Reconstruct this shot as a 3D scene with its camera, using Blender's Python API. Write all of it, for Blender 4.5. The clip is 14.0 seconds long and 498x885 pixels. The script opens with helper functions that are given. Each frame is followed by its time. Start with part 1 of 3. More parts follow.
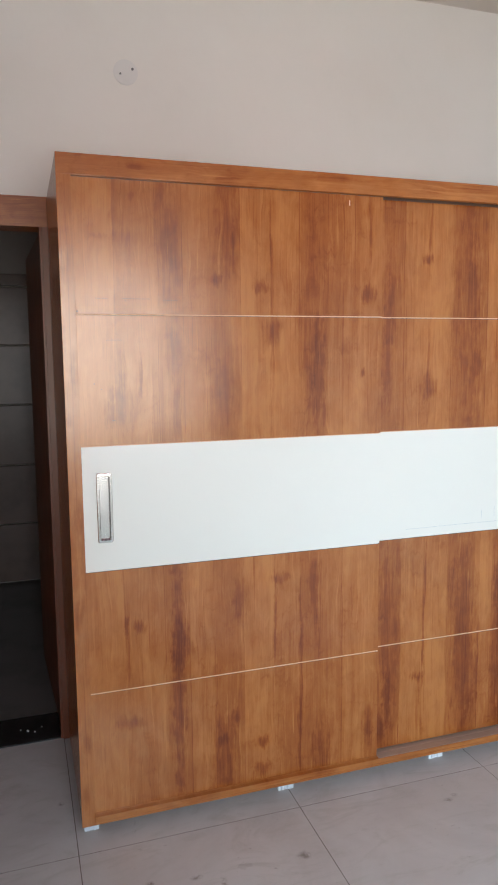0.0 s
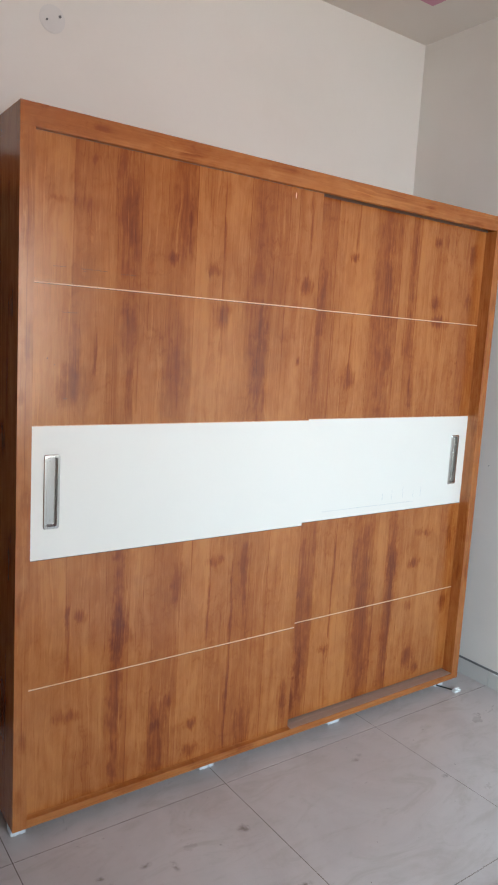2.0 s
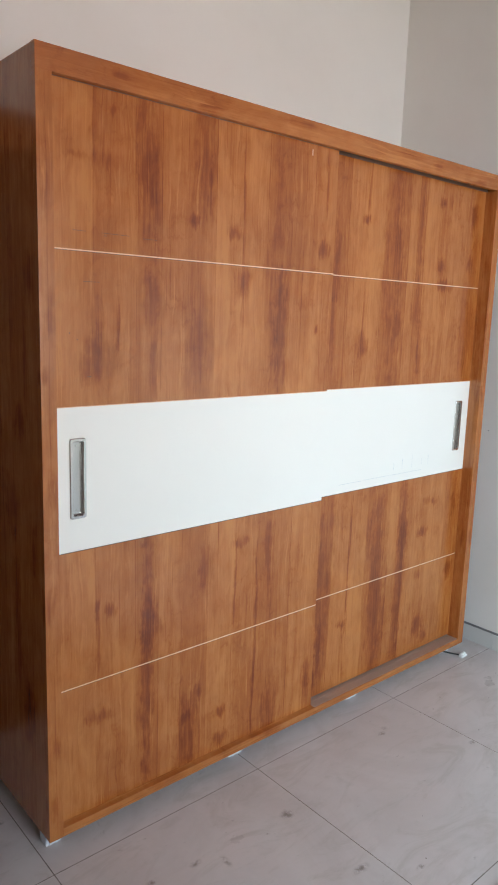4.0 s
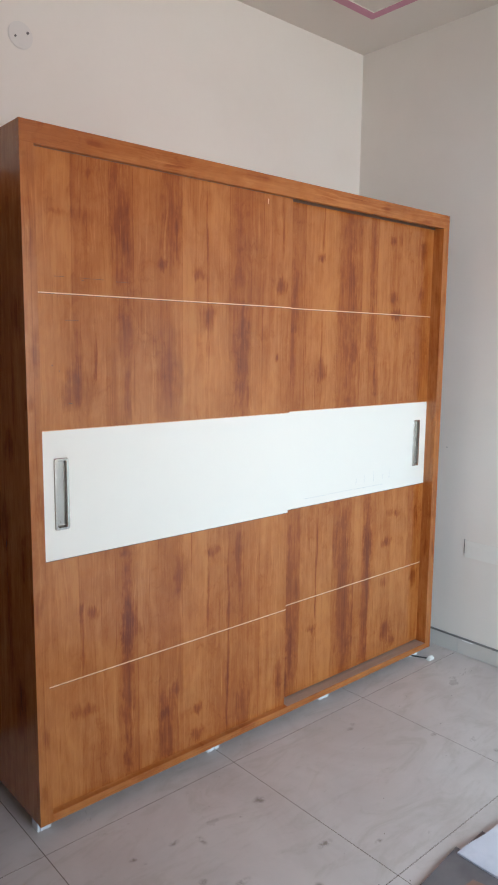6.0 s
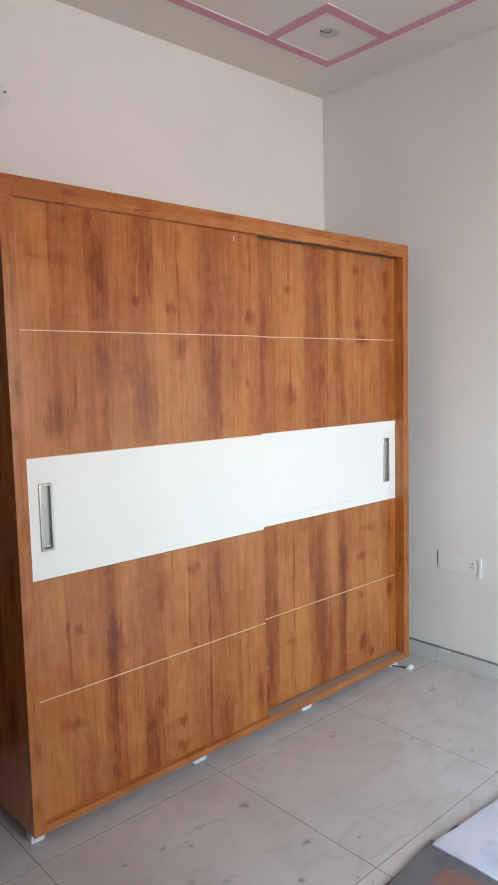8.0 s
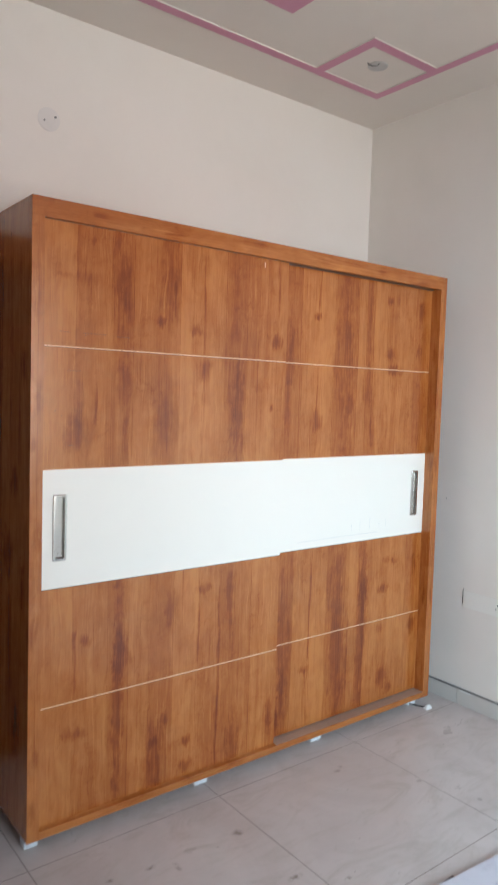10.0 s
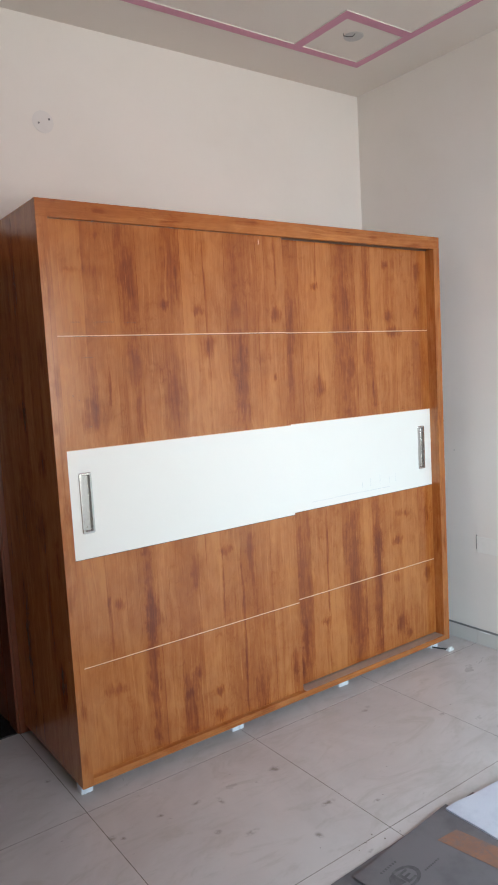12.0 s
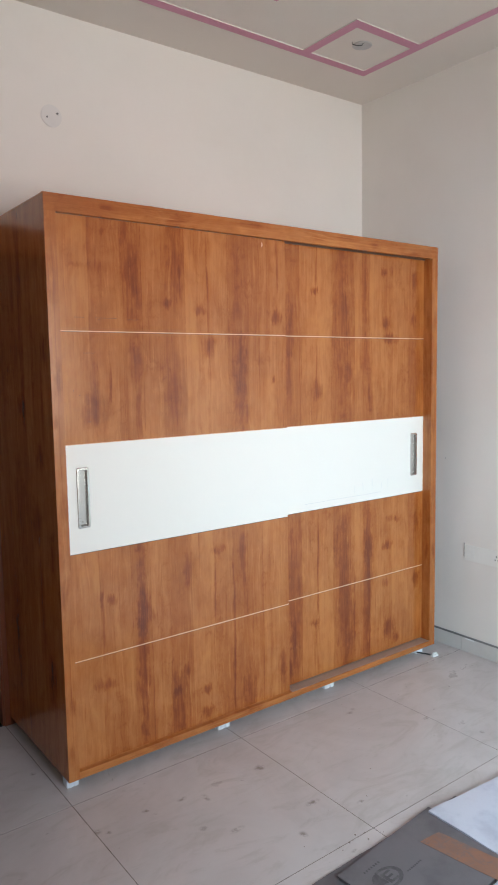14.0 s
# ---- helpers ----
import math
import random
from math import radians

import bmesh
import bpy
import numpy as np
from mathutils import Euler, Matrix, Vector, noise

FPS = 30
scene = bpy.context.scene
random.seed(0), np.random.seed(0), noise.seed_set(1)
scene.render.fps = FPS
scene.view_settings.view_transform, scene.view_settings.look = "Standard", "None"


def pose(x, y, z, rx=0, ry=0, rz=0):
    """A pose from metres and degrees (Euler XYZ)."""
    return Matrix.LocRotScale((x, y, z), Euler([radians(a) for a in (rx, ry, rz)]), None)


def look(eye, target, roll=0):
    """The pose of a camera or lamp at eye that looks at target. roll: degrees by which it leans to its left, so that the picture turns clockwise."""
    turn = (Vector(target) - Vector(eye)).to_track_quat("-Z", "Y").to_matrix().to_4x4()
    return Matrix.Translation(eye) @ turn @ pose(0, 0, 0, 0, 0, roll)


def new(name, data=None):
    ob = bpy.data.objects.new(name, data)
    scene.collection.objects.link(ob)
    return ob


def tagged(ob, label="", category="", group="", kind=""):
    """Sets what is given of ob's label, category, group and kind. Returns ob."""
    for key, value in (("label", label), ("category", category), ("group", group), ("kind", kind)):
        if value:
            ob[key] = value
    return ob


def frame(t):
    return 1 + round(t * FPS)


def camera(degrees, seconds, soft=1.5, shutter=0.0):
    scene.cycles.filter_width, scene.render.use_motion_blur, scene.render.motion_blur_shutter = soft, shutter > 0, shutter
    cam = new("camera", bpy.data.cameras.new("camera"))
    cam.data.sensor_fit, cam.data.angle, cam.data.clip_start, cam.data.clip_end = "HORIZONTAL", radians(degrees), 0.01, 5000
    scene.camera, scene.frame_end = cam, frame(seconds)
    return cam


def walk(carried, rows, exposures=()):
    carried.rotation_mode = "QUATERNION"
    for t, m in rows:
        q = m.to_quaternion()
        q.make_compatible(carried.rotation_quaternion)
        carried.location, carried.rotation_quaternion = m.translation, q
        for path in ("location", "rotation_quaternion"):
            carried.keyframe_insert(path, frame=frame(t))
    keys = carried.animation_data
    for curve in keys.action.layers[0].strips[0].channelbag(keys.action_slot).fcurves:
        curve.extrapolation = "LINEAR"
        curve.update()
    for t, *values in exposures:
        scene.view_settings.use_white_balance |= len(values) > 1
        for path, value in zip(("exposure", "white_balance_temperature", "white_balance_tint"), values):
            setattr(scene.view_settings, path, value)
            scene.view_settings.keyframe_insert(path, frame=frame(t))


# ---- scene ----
cam = camera(39.0, 14.0, soft=1.9, shutter=0.5)
PATH = [
    (0, (-0.139, -2.321, 1.65), (0.477, -0.433, 1.414), -0.6),
    (0.5, (-0.231, -2.274, 1.648), (0.463, -0.41, 1.435), 0.6),
    (1, (-0.302, -2.209, 1.663), (0.508, -0.4, 1.391), 2.2),
    (1.5, (-0.511, -2.14, 1.666), (0.572, -0.481, 1.391), 2.5),
    (2, (-0.642, -2.074, 1.654), (0.513, -0.465, 1.375), 3.3),
    (2.5, (-0.668, -2.001, 1.623), (0.557, -0.451, 1.309), 4.5),
    (2.7, (-0.679, -1.927, 1.63), (0.54, -0.377, 1.295), 3.7),
    (4.8, (-0.911, -1.772, 1.637), (0.464, -0.355, 1.316), 1.4),
    (5, (-0.929, -1.8, 1.653), (0.467, -0.4, 1.351), 1.4),
    (5.5, (-0.931, -1.9, 1.649), (0.455, -0.48, 1.405), 1.2),
    (6, (-0.909, -2.048, 1.639), (0.404, -0.564, 1.369), 0.6),
    (6.5, (-0.928, -2.128, 1.629), (0.409, -0.665, 1.359), -0.9),
    (7, (-0.963, -2.167, 1.626), (0.358, -0.685, 1.387), -1.7),
    (7.5, (-0.975, -2.194, 1.625), (0.367, -0.725, 1.422), -1.4),
    (9.8, (-0.884, -2.305, 1.663), (0.373, -0.754, 1.55), 1.3),
    (10, (-0.869, -2.323, 1.644), (0.355, -0.747, 1.513), 1.7),
    (10.5, (-0.945, -2.455, 1.639), (0.237, -0.861, 1.391), 0.2),
    (11, (-0.977, -2.527, 1.633), (0.188, -0.916, 1.411), -1.7),
    (11.5, (-0.944, -2.55, 1.626), (0.241, -0.955, 1.397), -3.0),
    (12, (-0.928, -2.516, 1.631), (0.235, -0.901, 1.429), -3.2),
    (12.5, (-0.965, -2.532, 1.635), (0.225, -0.934, 1.453), -2.3),
    (13, (-0.984, -2.509, 1.629), (0.219, -0.924, 1.432), -1.4),
    (13.5, (-0.994, -2.502, 1.634), (0.181, -0.896, 1.438), -0.6),
    (14, (-0.979, -2.507, 1.635), (0.216, -0.916, 1.434), -1.0),
]
walk(cam, [(t, look(eye, target, roll)) for t, eye, target, roll in PATH], [(0.0, -0.17), (2.0, -0.10), (5.0, -0.07), (7.5, -0.05), (10.0, -0.02)])

# ---- light ----
world = bpy.data.worlds.new("world")
scene.world = world
world.use_nodes = True
sky = world.node_tree.nodes.new("ShaderNodeTexSky")
sky.sky_type, sky.sun_disc = "NISHITA", False
sky.sun_elevation, sky.sun_rotation = radians(50), radians(20)
world.node_tree.links.new(sky.outputs[0], world.node_tree.nodes["Background"].inputs[0])
world.node_tree.nodes["Background"].inputs[1].default_value = 0.1

WIN_X0, WIN_X1, WIN_Z0, WIN_Z1 = -0.7, 1.4, 0.9, 2.5   # the window in the rear wall
REAR_Y, BACK_Y, LEFT_X, RIGHT_X, CEIL_Z = -3.85, 0.715, -2.4, 2.37, 3.28


def window_lamp(name, watts, colour, spread, aside, rise, back):
    """Daylight in the window's opening, turned aside and up or down by so many metres over the room's depth."""
    lamp = new(name, bpy.data.lights.new(name, "AREA"))
    lamp.data.shape, lamp.data.size, lamp.data.size_y = "RECTANGLE", WIN_X1 - WIN_X0 - 0.1, WIN_Z1 - WIN_Z0 - 0.1
    lamp.data.energy, lamp.data.color, lamp.data.spread = watts, colour, radians(spread)
    x, z = (WIN_X0 + WIN_X1) / 2, (WIN_Z0 + WIN_Z1) / 2
    lamp.matrix_world = look((x, REAR_Y - back, z), (x + aside, 0, z + rise))


window_lamp("sky_light", 80, (0.56, 0.82, 1.0), 122, 4.6, -4.5, 0.05)      # falls from the sky
window_lamp("ground_light", 21, (1.0, 0.965, 0.945), 88, 0.6, 0.6, 0.07)     # comes back from the sunlit ground outside


# ---- materials ----
def material(name, rough=0.5, metal=0.0, base=(0.8, 0.8, 0.8)):
    m = bpy.data.materials.new(name)
    m.use_nodes = True
    b = m.node_tree.nodes["Principled BSDF"]
    b.inputs["Base Color"].default_value = (*base, 1)
    b.inputs["Roughness"].default_value, b.inputs["Metallic"].default_value = rough, metal
    return m, m.node_tree, b


class Net:
    """Short hand for node networks."""

    def __init__(self, tree):
        self.tree = tree

    def put(self, socket, value):
        if hasattr(value, "is_linked"):
            self.tree.links.new(value, socket)
        else:
            socket.default_value = value

    def math(self, op, a, b=0.0, c=0.0):
        n = self.tree.nodes.new("ShaderNodeMath")
        n.operation = op
        for s, v in zip(n.inputs, (a, b, c)):
            self.put(s, v)
        return n.outputs[0]

    def vec(self, op, a, b=(0, 0, 0), c=(0, 0, 0)):
        n = self.tree.nodes.new("ShaderNodeVectorMath")
        n.operation = op
        for s, v in zip(n.inputs, (a, b, c)):
            self.put(s, v)
        return n.outputs["Value"] if op == "LENGTH" else n.outputs[0]

    def coords(self, which="Object"):
        if which == "World":
            return self.tree.nodes.new("ShaderNodeNewGeometry").outputs["Position"]
        return self.tree.nodes.new("ShaderNodeTexCoord").outputs[which]

    def noise(self, at, scale=1.0, detail=4.0, rough=0.55, warp=0.0):
        n = self.tree.nodes.new("ShaderNodeTexNoise")
        self.put(n.inputs["Vector"], at)
        n.inputs["Scale"].default_value, n.inputs["Detail"].default_value = scale, detail
        n.inputs["Roughness"].default_value, n.inputs["Distortion"].default_value = rough, warp
        return n.outputs[0]

    def ramp(self, fac, stops, how="LINEAR"):
        n = self.tree.nodes.new("ShaderNodeValToRGB")
        n.color_ramp.interpolation = how
        e = n.color_ramp.elements
        while len(e) < len(stops):
            e.new(0.5)
        for k, (p, c) in enumerate(stops):
            e[k].position = p
            e[k].color = (*c, 1) if isinstance(c, tuple) else (c, c, c, 1)
        self.put(n.inputs[0], fac)
        return n.outputs[0]

    def span(self, v, a, b, c=0.0, d=1.0):
        n = self.tree.nodes.new("ShaderNodeMapRange")
        n.interpolation_type = "SMOOTHSTEP"
        for s, w in zip(n.inputs, (v, a, b, c, d)):
            self.put(s, w)
        return n.outputs[0]

    def mix(self, f, a, b, how="MIX"):
        n = self.tree.nodes.new("ShaderNodeMix")
        n.data_type, n.blend_type = "RGBA", how
        self.put(n.inputs[0], f)
        self.put(n.inputs[6], a if not isinstance(a, tuple) else (*a, 1))
        self.put(n.inputs[7], b if not isinstance(b, tuple) else (*b, 1))
        return n.outputs[2]

    def bump(self, bsdf, height, strength, distance):
        n = self.tree.nodes.new("ShaderNodeBump")
        n.inputs["Strength"].default_value, n.inputs["Distance"].default_value = strength, distance
        self.put(n.inputs["Height"], height)
        self.tree.links.new(n.outputs[0], bsdf.inputs["Normal"])


def blots(net, at, spots, total=0.0, ragged=None):
    """Soft elliptic marks (u, v, half width, half height, strength), summed; at is a vector (u, v, 0), ragged frays their rims."""
    for u, v, ru, rv, k in spots:
        off = net.vec("MULTIPLY_ADD", at, (1 / ru, 1 / rv, 0), (-u / ru, -v / rv, 0))
        reach = net.vec("LENGTH", off)
        if ragged is not None:
            reach = net.math("ADD", reach, ragged)
        fall = net.span(reach, 1.45, 0.15)
        total = net.math("MULTIPLY_ADD", fall, k, total)
    return total


WOOD_STOPS = [(0.0, (0.485, 0.171, 0.042)), (0.3, (0.355, 0.0990, 0.0190)), (0.55, (0.262, 0.0575, 0.0094)),
              (0.8, (0.206, 0.0395, 0.0055)), (1.0, (0.160, 0.0275, 0.0038))]







def wood(name, across, along, planks, spots=(), rough=0.32, shade=0.0, wraps=False):
    """Wood-print laminate. planks: (edge, tone) along the axis across; the grain runs along the other axis."""
    m, tree, bsdf = material(name, rough)
    n = Net(tree)
    sep = tree.nodes.new("ShaderNodeSeparateXYZ")
    tree.links.new(n.coords(), sep.inputs[0])
    u, v = sep.outputs[across], sep.outputs[along]
    if wraps:  # the print goes round the edge on to the inner face
        u = n.math("ADD", u, sep.outputs[1])
    uv = tree.nodes.new("ShaderNodeCombineXYZ")
    tree.links.new(u, uv.inputs[0]), tree.links.new(v, uv.inputs[1])
    raw = uv.outputs[0]
    sway = n.noise(n.vec("MULTIPLY", raw, (9, 2.2, 1)), 1.0, 2.0)
    fray = n.noise(n.vec("MULTIPLY", raw, (60, 7, 1)), 1.0, 3.0)
    uw = n.math("ADD", u, n.math("ADD", n.math("MULTIPLY_ADD", sway, 0.05, -0.025), n.math("MULTIPLY_ADD", fray, 0.016, -0.008)))
    vw = n.math("ADD", v, n.math("MULTIPLY_ADD", fray, 0.06, -0.03))
    cw = tree.nodes.new("ShaderNodeCombineXYZ")
    tree.links.new(uw, cw.inputs[0]), tree.links.new(vw, cw.inputs[1])
    at = cw.outputs[0]
    lo, hi = planks[0][0] - 0.05, planks[-1][0] + 0.25
    straight = n.math("MULTIPLY_ADD", sway, 0.012, u)
    tone = n.ramp(n.math("MULTIPLY_ADD", straight, 1 / (hi - lo), (-lo - 0.006) / (hi - lo)),
                  [((p - lo) / (hi - lo), t) for p, t in planks], "CONSTANT")
    fine = n.noise(n.vec("MULTIPLY", raw, (260, 5, 1)), 1.0, 3.0, 0.6)
    pores = n.span(n.noise(n.vec("MULTIPLY", at, (150, 2.2, 1)), 1.0, 3.0, 0.7, 0.3), 0.56, 0.70)
    mottle = n.noise(n.vec("MULTIPLY", at, (26, 10, 1)), 1.0, 4.0, 0.65, 0.3)
    mid = n.noise(n.vec("MULTIPLY", at, (46, 1.7, 1)), 1.0, 8.0, 0.68, 0.3)
    broad = n.noise(n.vec("MULTIPLY", at, (7, 1.3, 1)), 1.0, 4.0, 0.55, 0.6)
    fleck = n.span(n.noise(n.vec("MULTIPLY", at, (120, 9, 1)), 1.0, 2.0), 0.64, 0.74)
    # shade deepens the whole print; high values paint in missing light
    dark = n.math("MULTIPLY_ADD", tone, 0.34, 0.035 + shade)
    dark = n.math("ADD", dark, n.math("MULTIPLY_ADD", fine, 0.22, -0.11))
    dark = n.math("ADD", dark, n.math("MULTIPLY_ADD", mid, 0.62, -0.31))
    dark = n.math("ADD", dark, n.math("MULTIPLY_ADD", broad, 0.62, -0.31))
    dark = n.math("MULTIPLY_ADD", fleck, 0.10, dark)
    dark = n.math("MULTIPLY_ADD", n.math("MULTIPLY", pores, n.span(broad, 0.35, 0.65)), 0.24, dark)
    glint = n.span(n.noise(n.vec("MULTIPLY", at, (105, 1.6, 1)), 1.0, 4.0, 0.65), 0.54, 0.72)
    dark = n.math("MULTIPLY_ADD", glint, -0.24, dark)
    dark = n.math("ADD", dark, n.math("MULTIPLY_ADD", mottle, 0.55, -0.26))
    # cross-wise flame figure: short smoky bars that lie athwart the grain
    flame = n.span(n.noise(n.vec("MULTIPLY", at, (13, 24, 1)), 1.0, 4.0, 0.6, 0.8), 0.52, 0.74)
    dark = n.math("MULTIPLY_ADD", n.math("MULTIPLY", flame, n.span(broad, 0.42, 0.62)), 0.20, dark)
    # thin dark hairlines and short pale slivers that keep to the grain
    long_soft = n.span(n.noise(n.vec("MULTIPLY", at, (9, 2.4, 1)), 1.0, 2.0), 0.45, 0.62)
    hair = n.span(n.noise(n.vec("MULTIPLY", raw, (210, 1.5, 1)), 1.0, 2.0, 0.5, 0.5), 0.63, 0.69)
    dark = n.math("MULTIPLY_ADD", n.math("MULTIPLY", hair, long_soft), 0.34, dark)
    sliver = n.span(n.noise(n.vec("MULTIPLY", raw, (170, 4.5, 1)), 1.0, 2.0, 0.5, 0.4), 0.66, 0.72)
    dark = n.math("MULTIPLY_ADD", n.math("MULTIPLY", sliver, long_soft), -0.40, dark)
    # a hairline at each plank's edge
    here = n.math("SUBTRACT", straight, 0.006)
    line = 0.0
    for edge_at, _ in planks[1:-1]:
        line = n.math("MAXIMUM", line, n.span(n.math("ABSOLUTE", n.math("SUBTRACT", here, edge_at)), 0.0022, 0.0004))
    dark = n.math("MULTIPLY_ADD", n.math("MULTIPLY", line, n.span(mid, 0.38, 0.62)), 0.30, dark)
    # knots and smoky streaks, frayed along the grain
    ragged = n.math("ADD", n.math("MULTIPLY_ADD", n.noise(n.vec("MULTIPLY", raw, (95, 16, 1)), 1.0, 4.0, 0.65), 1.9, -0.95),
                    n.math("MULTIPLY_ADD", n.noise(n.vec("MULTIPLY", raw, (28, 20, 1)), 1.0, 3.0), 1.2, -0.6))
    marks = blots(n, at, spots, 0.0, ragged)
    strands = n.span(n.noise(n.vec("MULTIPLY", at, (105, 3.0, 1)), 1.0, 5.0, 0.65), 0.34, 0.66)
    dark = n.math("ADD", dark, n.math("MULTIPLY", marks, n.math("MULTIPLY_ADD", strands, 0.58, 0.30)))
    colour = n.ramp(dark, WOOD_STOPS)
    tree.links.new(colour, bsdf.inputs["Base Color"])
    smear = n.noise(n.vec("MULTIPLY", raw, (5, 4, 1)), 1.0, 7.0, 0.65)
    tree.links.new(n.math("MULTIPLY_ADD", smear, 0.16, rough - 0.17), bsdf.inputs["Roughness"])
    bsdf.inputs["Specular IOR Level"].default_value = 0.95
    bsdf.inputs["Specular Tint"].default_value = (1.0, 0.91, 0.80, 1)
    n.bump(bsdf, n.math("ADD", fine, mid), 0.12, 0.0006)
    return m


LEFT_PLANKS = [(0.0, 0.3), (0.172, 0.45), (0.31, 0.75), (0.40, 0.4), (0.49, 0.7), (0.60, 0.2), (0.712, 0.4), (0.82, 0.65), (0.93, 0.5), (0.99, 0.3), (1.09, 0.5)]
RIGHT_PLANKS = [(1.05, 0.7), (1.26, 0.35), (1.366, 0.25), (1.47, 0.8), (1.63, 0.4), (1.69, 0.75), (1.74, 0.25), (1.85, 0.5), (1.92, 0.25), (2.05, 0.5), (2.13, 0.35)]
LEFT_UPPER = [(0.176, 2.135, 0.01, 0.121, 0.4), (0.214, 2.045, 0.037, 0.024, 0.35), (0.13, 2.044, 0.036, 0.009, 0.35), (0.352, 2.012, 0.037, 0.231, 0.6), (0.366, 2.002, 0.014, 0.093, 0.4), (0.552, 2.096, 0.045, 0.191, 0.5), (0.519, 1.915, 0.017, 0.022, 0.8), (0.574, 2.038, 0.011, 0.073, 0.5), (0.672, 1.897, 0.024, 0.022, 0.8), (0.712, 1.805, 0.006, 0.404, 0.6), (0.71, 1.746, 0.034, 0.05, 0.6), (0.86, 1.834, 0.045, 0.388, 0.3)]
LEFT_MIDDLE = [(0.892, 1.588, 0.033, 0.199, 0.6), (1.095, 2.098, 0.008, 0.107, 0.6), (1.094, 1.877, 0.028, 0.032, 0.8), (1.075, 1.598, 0.009, 0.019, 1.0), (0.186, 1.494, 0.055, 0.069, 0.6), (0.24, 1.584, 0.007, 0.081, 0.6), (0.373, 1.484, 0.019, 0.108, 0.6), (0.362, 1.675, 0.035, 0.071, 0.4), (0.536, 1.537, 0.043, 0.136, 0.4), (0.929, 1.454, 0.016, 0.053, 0.5), (0.239, 2.175, 0.01, 0.014, 0.6), (0.179, 1.609, 0.018, 0.114, 0.3)]
LEFT_LOWER = [(0.177, 0.736, 0.012, 0.036, 0.6), (0.229, 0.731, 0.021, 0.019, 0.9), (0.354, 0.514, 0.025, 0.429, 0.6), (0.367, 0.643, 0.041, 0.076, 0.5), (0.591, 0.789, 0.033, 0.079, 0.45), (0.573, 0.341, 0.018, 0.032, 0.6), (0.522, 0.207, 0.041, 0.146, 0.5), (0.72, 0.697, 0.007, 0.174, 0.8), (0.742, 0.849, 0.036, 0.019, 0.6), (0.818, 0.435, 0.006, 0.473, 0.6), (0.879, 0.789, 0.024, 0.166, 0.4), (0.67, 0.23, 0.028, 0.02, 0.8), (0.666, 0.118, 0.031, 0.03, 0.7), (0.517, 0.263, 0.021, 0.023, 0.6), (0.179, 0.385, 0.056, 0.024, 0.45), (1.103, 0.205, 0.026, 0.074, 0.6), (0.911, 0.143, 0.045, 0.158, 0.4), (0.18, 0.662, 0.01, 0.145, 0.3)]
RIGHT_UPPER = [(1.189, 1.704, 0.023, 0.284, 0.5), (1.208, 1.857, 0.049, 0.142, 0.4), (1.366, 2.117, 0.006, 0.121, 0.7), (1.355, 2.017, 0.021, 0.018, 0.8), (1.545, 1.826, 0.073, 0.44, 0.45), (1.57, 1.912, 0.026, 0.162, 0.3), (1.714, 2.01, 0.02, 0.236, 0.6), (1.71, 1.702, 0.038, 0.108, 0.4), (1.855, 2.138, 0.028, 0.026, 0.6), (1.913, 2.141, 0.018, 0.032, 0.5), (1.865, 1.873, 0.032, 0.031, 0.7), (1.898, 1.793, 0.055, 0.025, 0.7), (2.097, 2.103, 0.027, 0.062, 0.6), (2.087, 1.897, 0.027, 0.03, 0.6), (1.375, 1.528, 0.031, 0.046, 0.6), (1.371, 1.612, 0.006, 0.227, 0.5), (1.751, 1.483, 0.017, 0.098, 0.5), (1.582, 1.609, 0.033, 0.071, 0.3), (2.086, 1.597, 0.046, 0.218, 0.25)]
RIGHT_LOWER = [(1.219, 0.597, 0.052, 0.356, 0.35), (1.375, 0.663, 0.006, 0.279, 0.8), (1.348, 0.364, 0.035, 0.018, 0.7), (1.559, 0.5, 0.055, 0.455, 0.5), (1.725, 0.518, 0.029, 0.428, 0.6), (1.731, 0.689, 0.043, 0.09, 0.4), (1.879, 0.677, 0.042, 0.024, 0.6), (1.899, 0.826, 0.026, 0.018, 0.4), (1.958, 0.817, 0.028, 0.016, 0.5), (1.895, 0.206, 0.042, 0.054, 0.7), (1.953, 0.144, 0.031, 0.03, 0.5), (2.116, 0.451, 0.025, 0.047, 0.7), (2.117, 0.78, 0.016, 0.054, 0.4), (1.203, 0.279, 0.019, 0.108, 0.6), (1.169, 0.166, 0.03, 0.072, 0.5), (1.627, 0.361, 0.007, 0.18, 0.4), (1.867, 0.467, 0.026, 0.024, 0.5)]

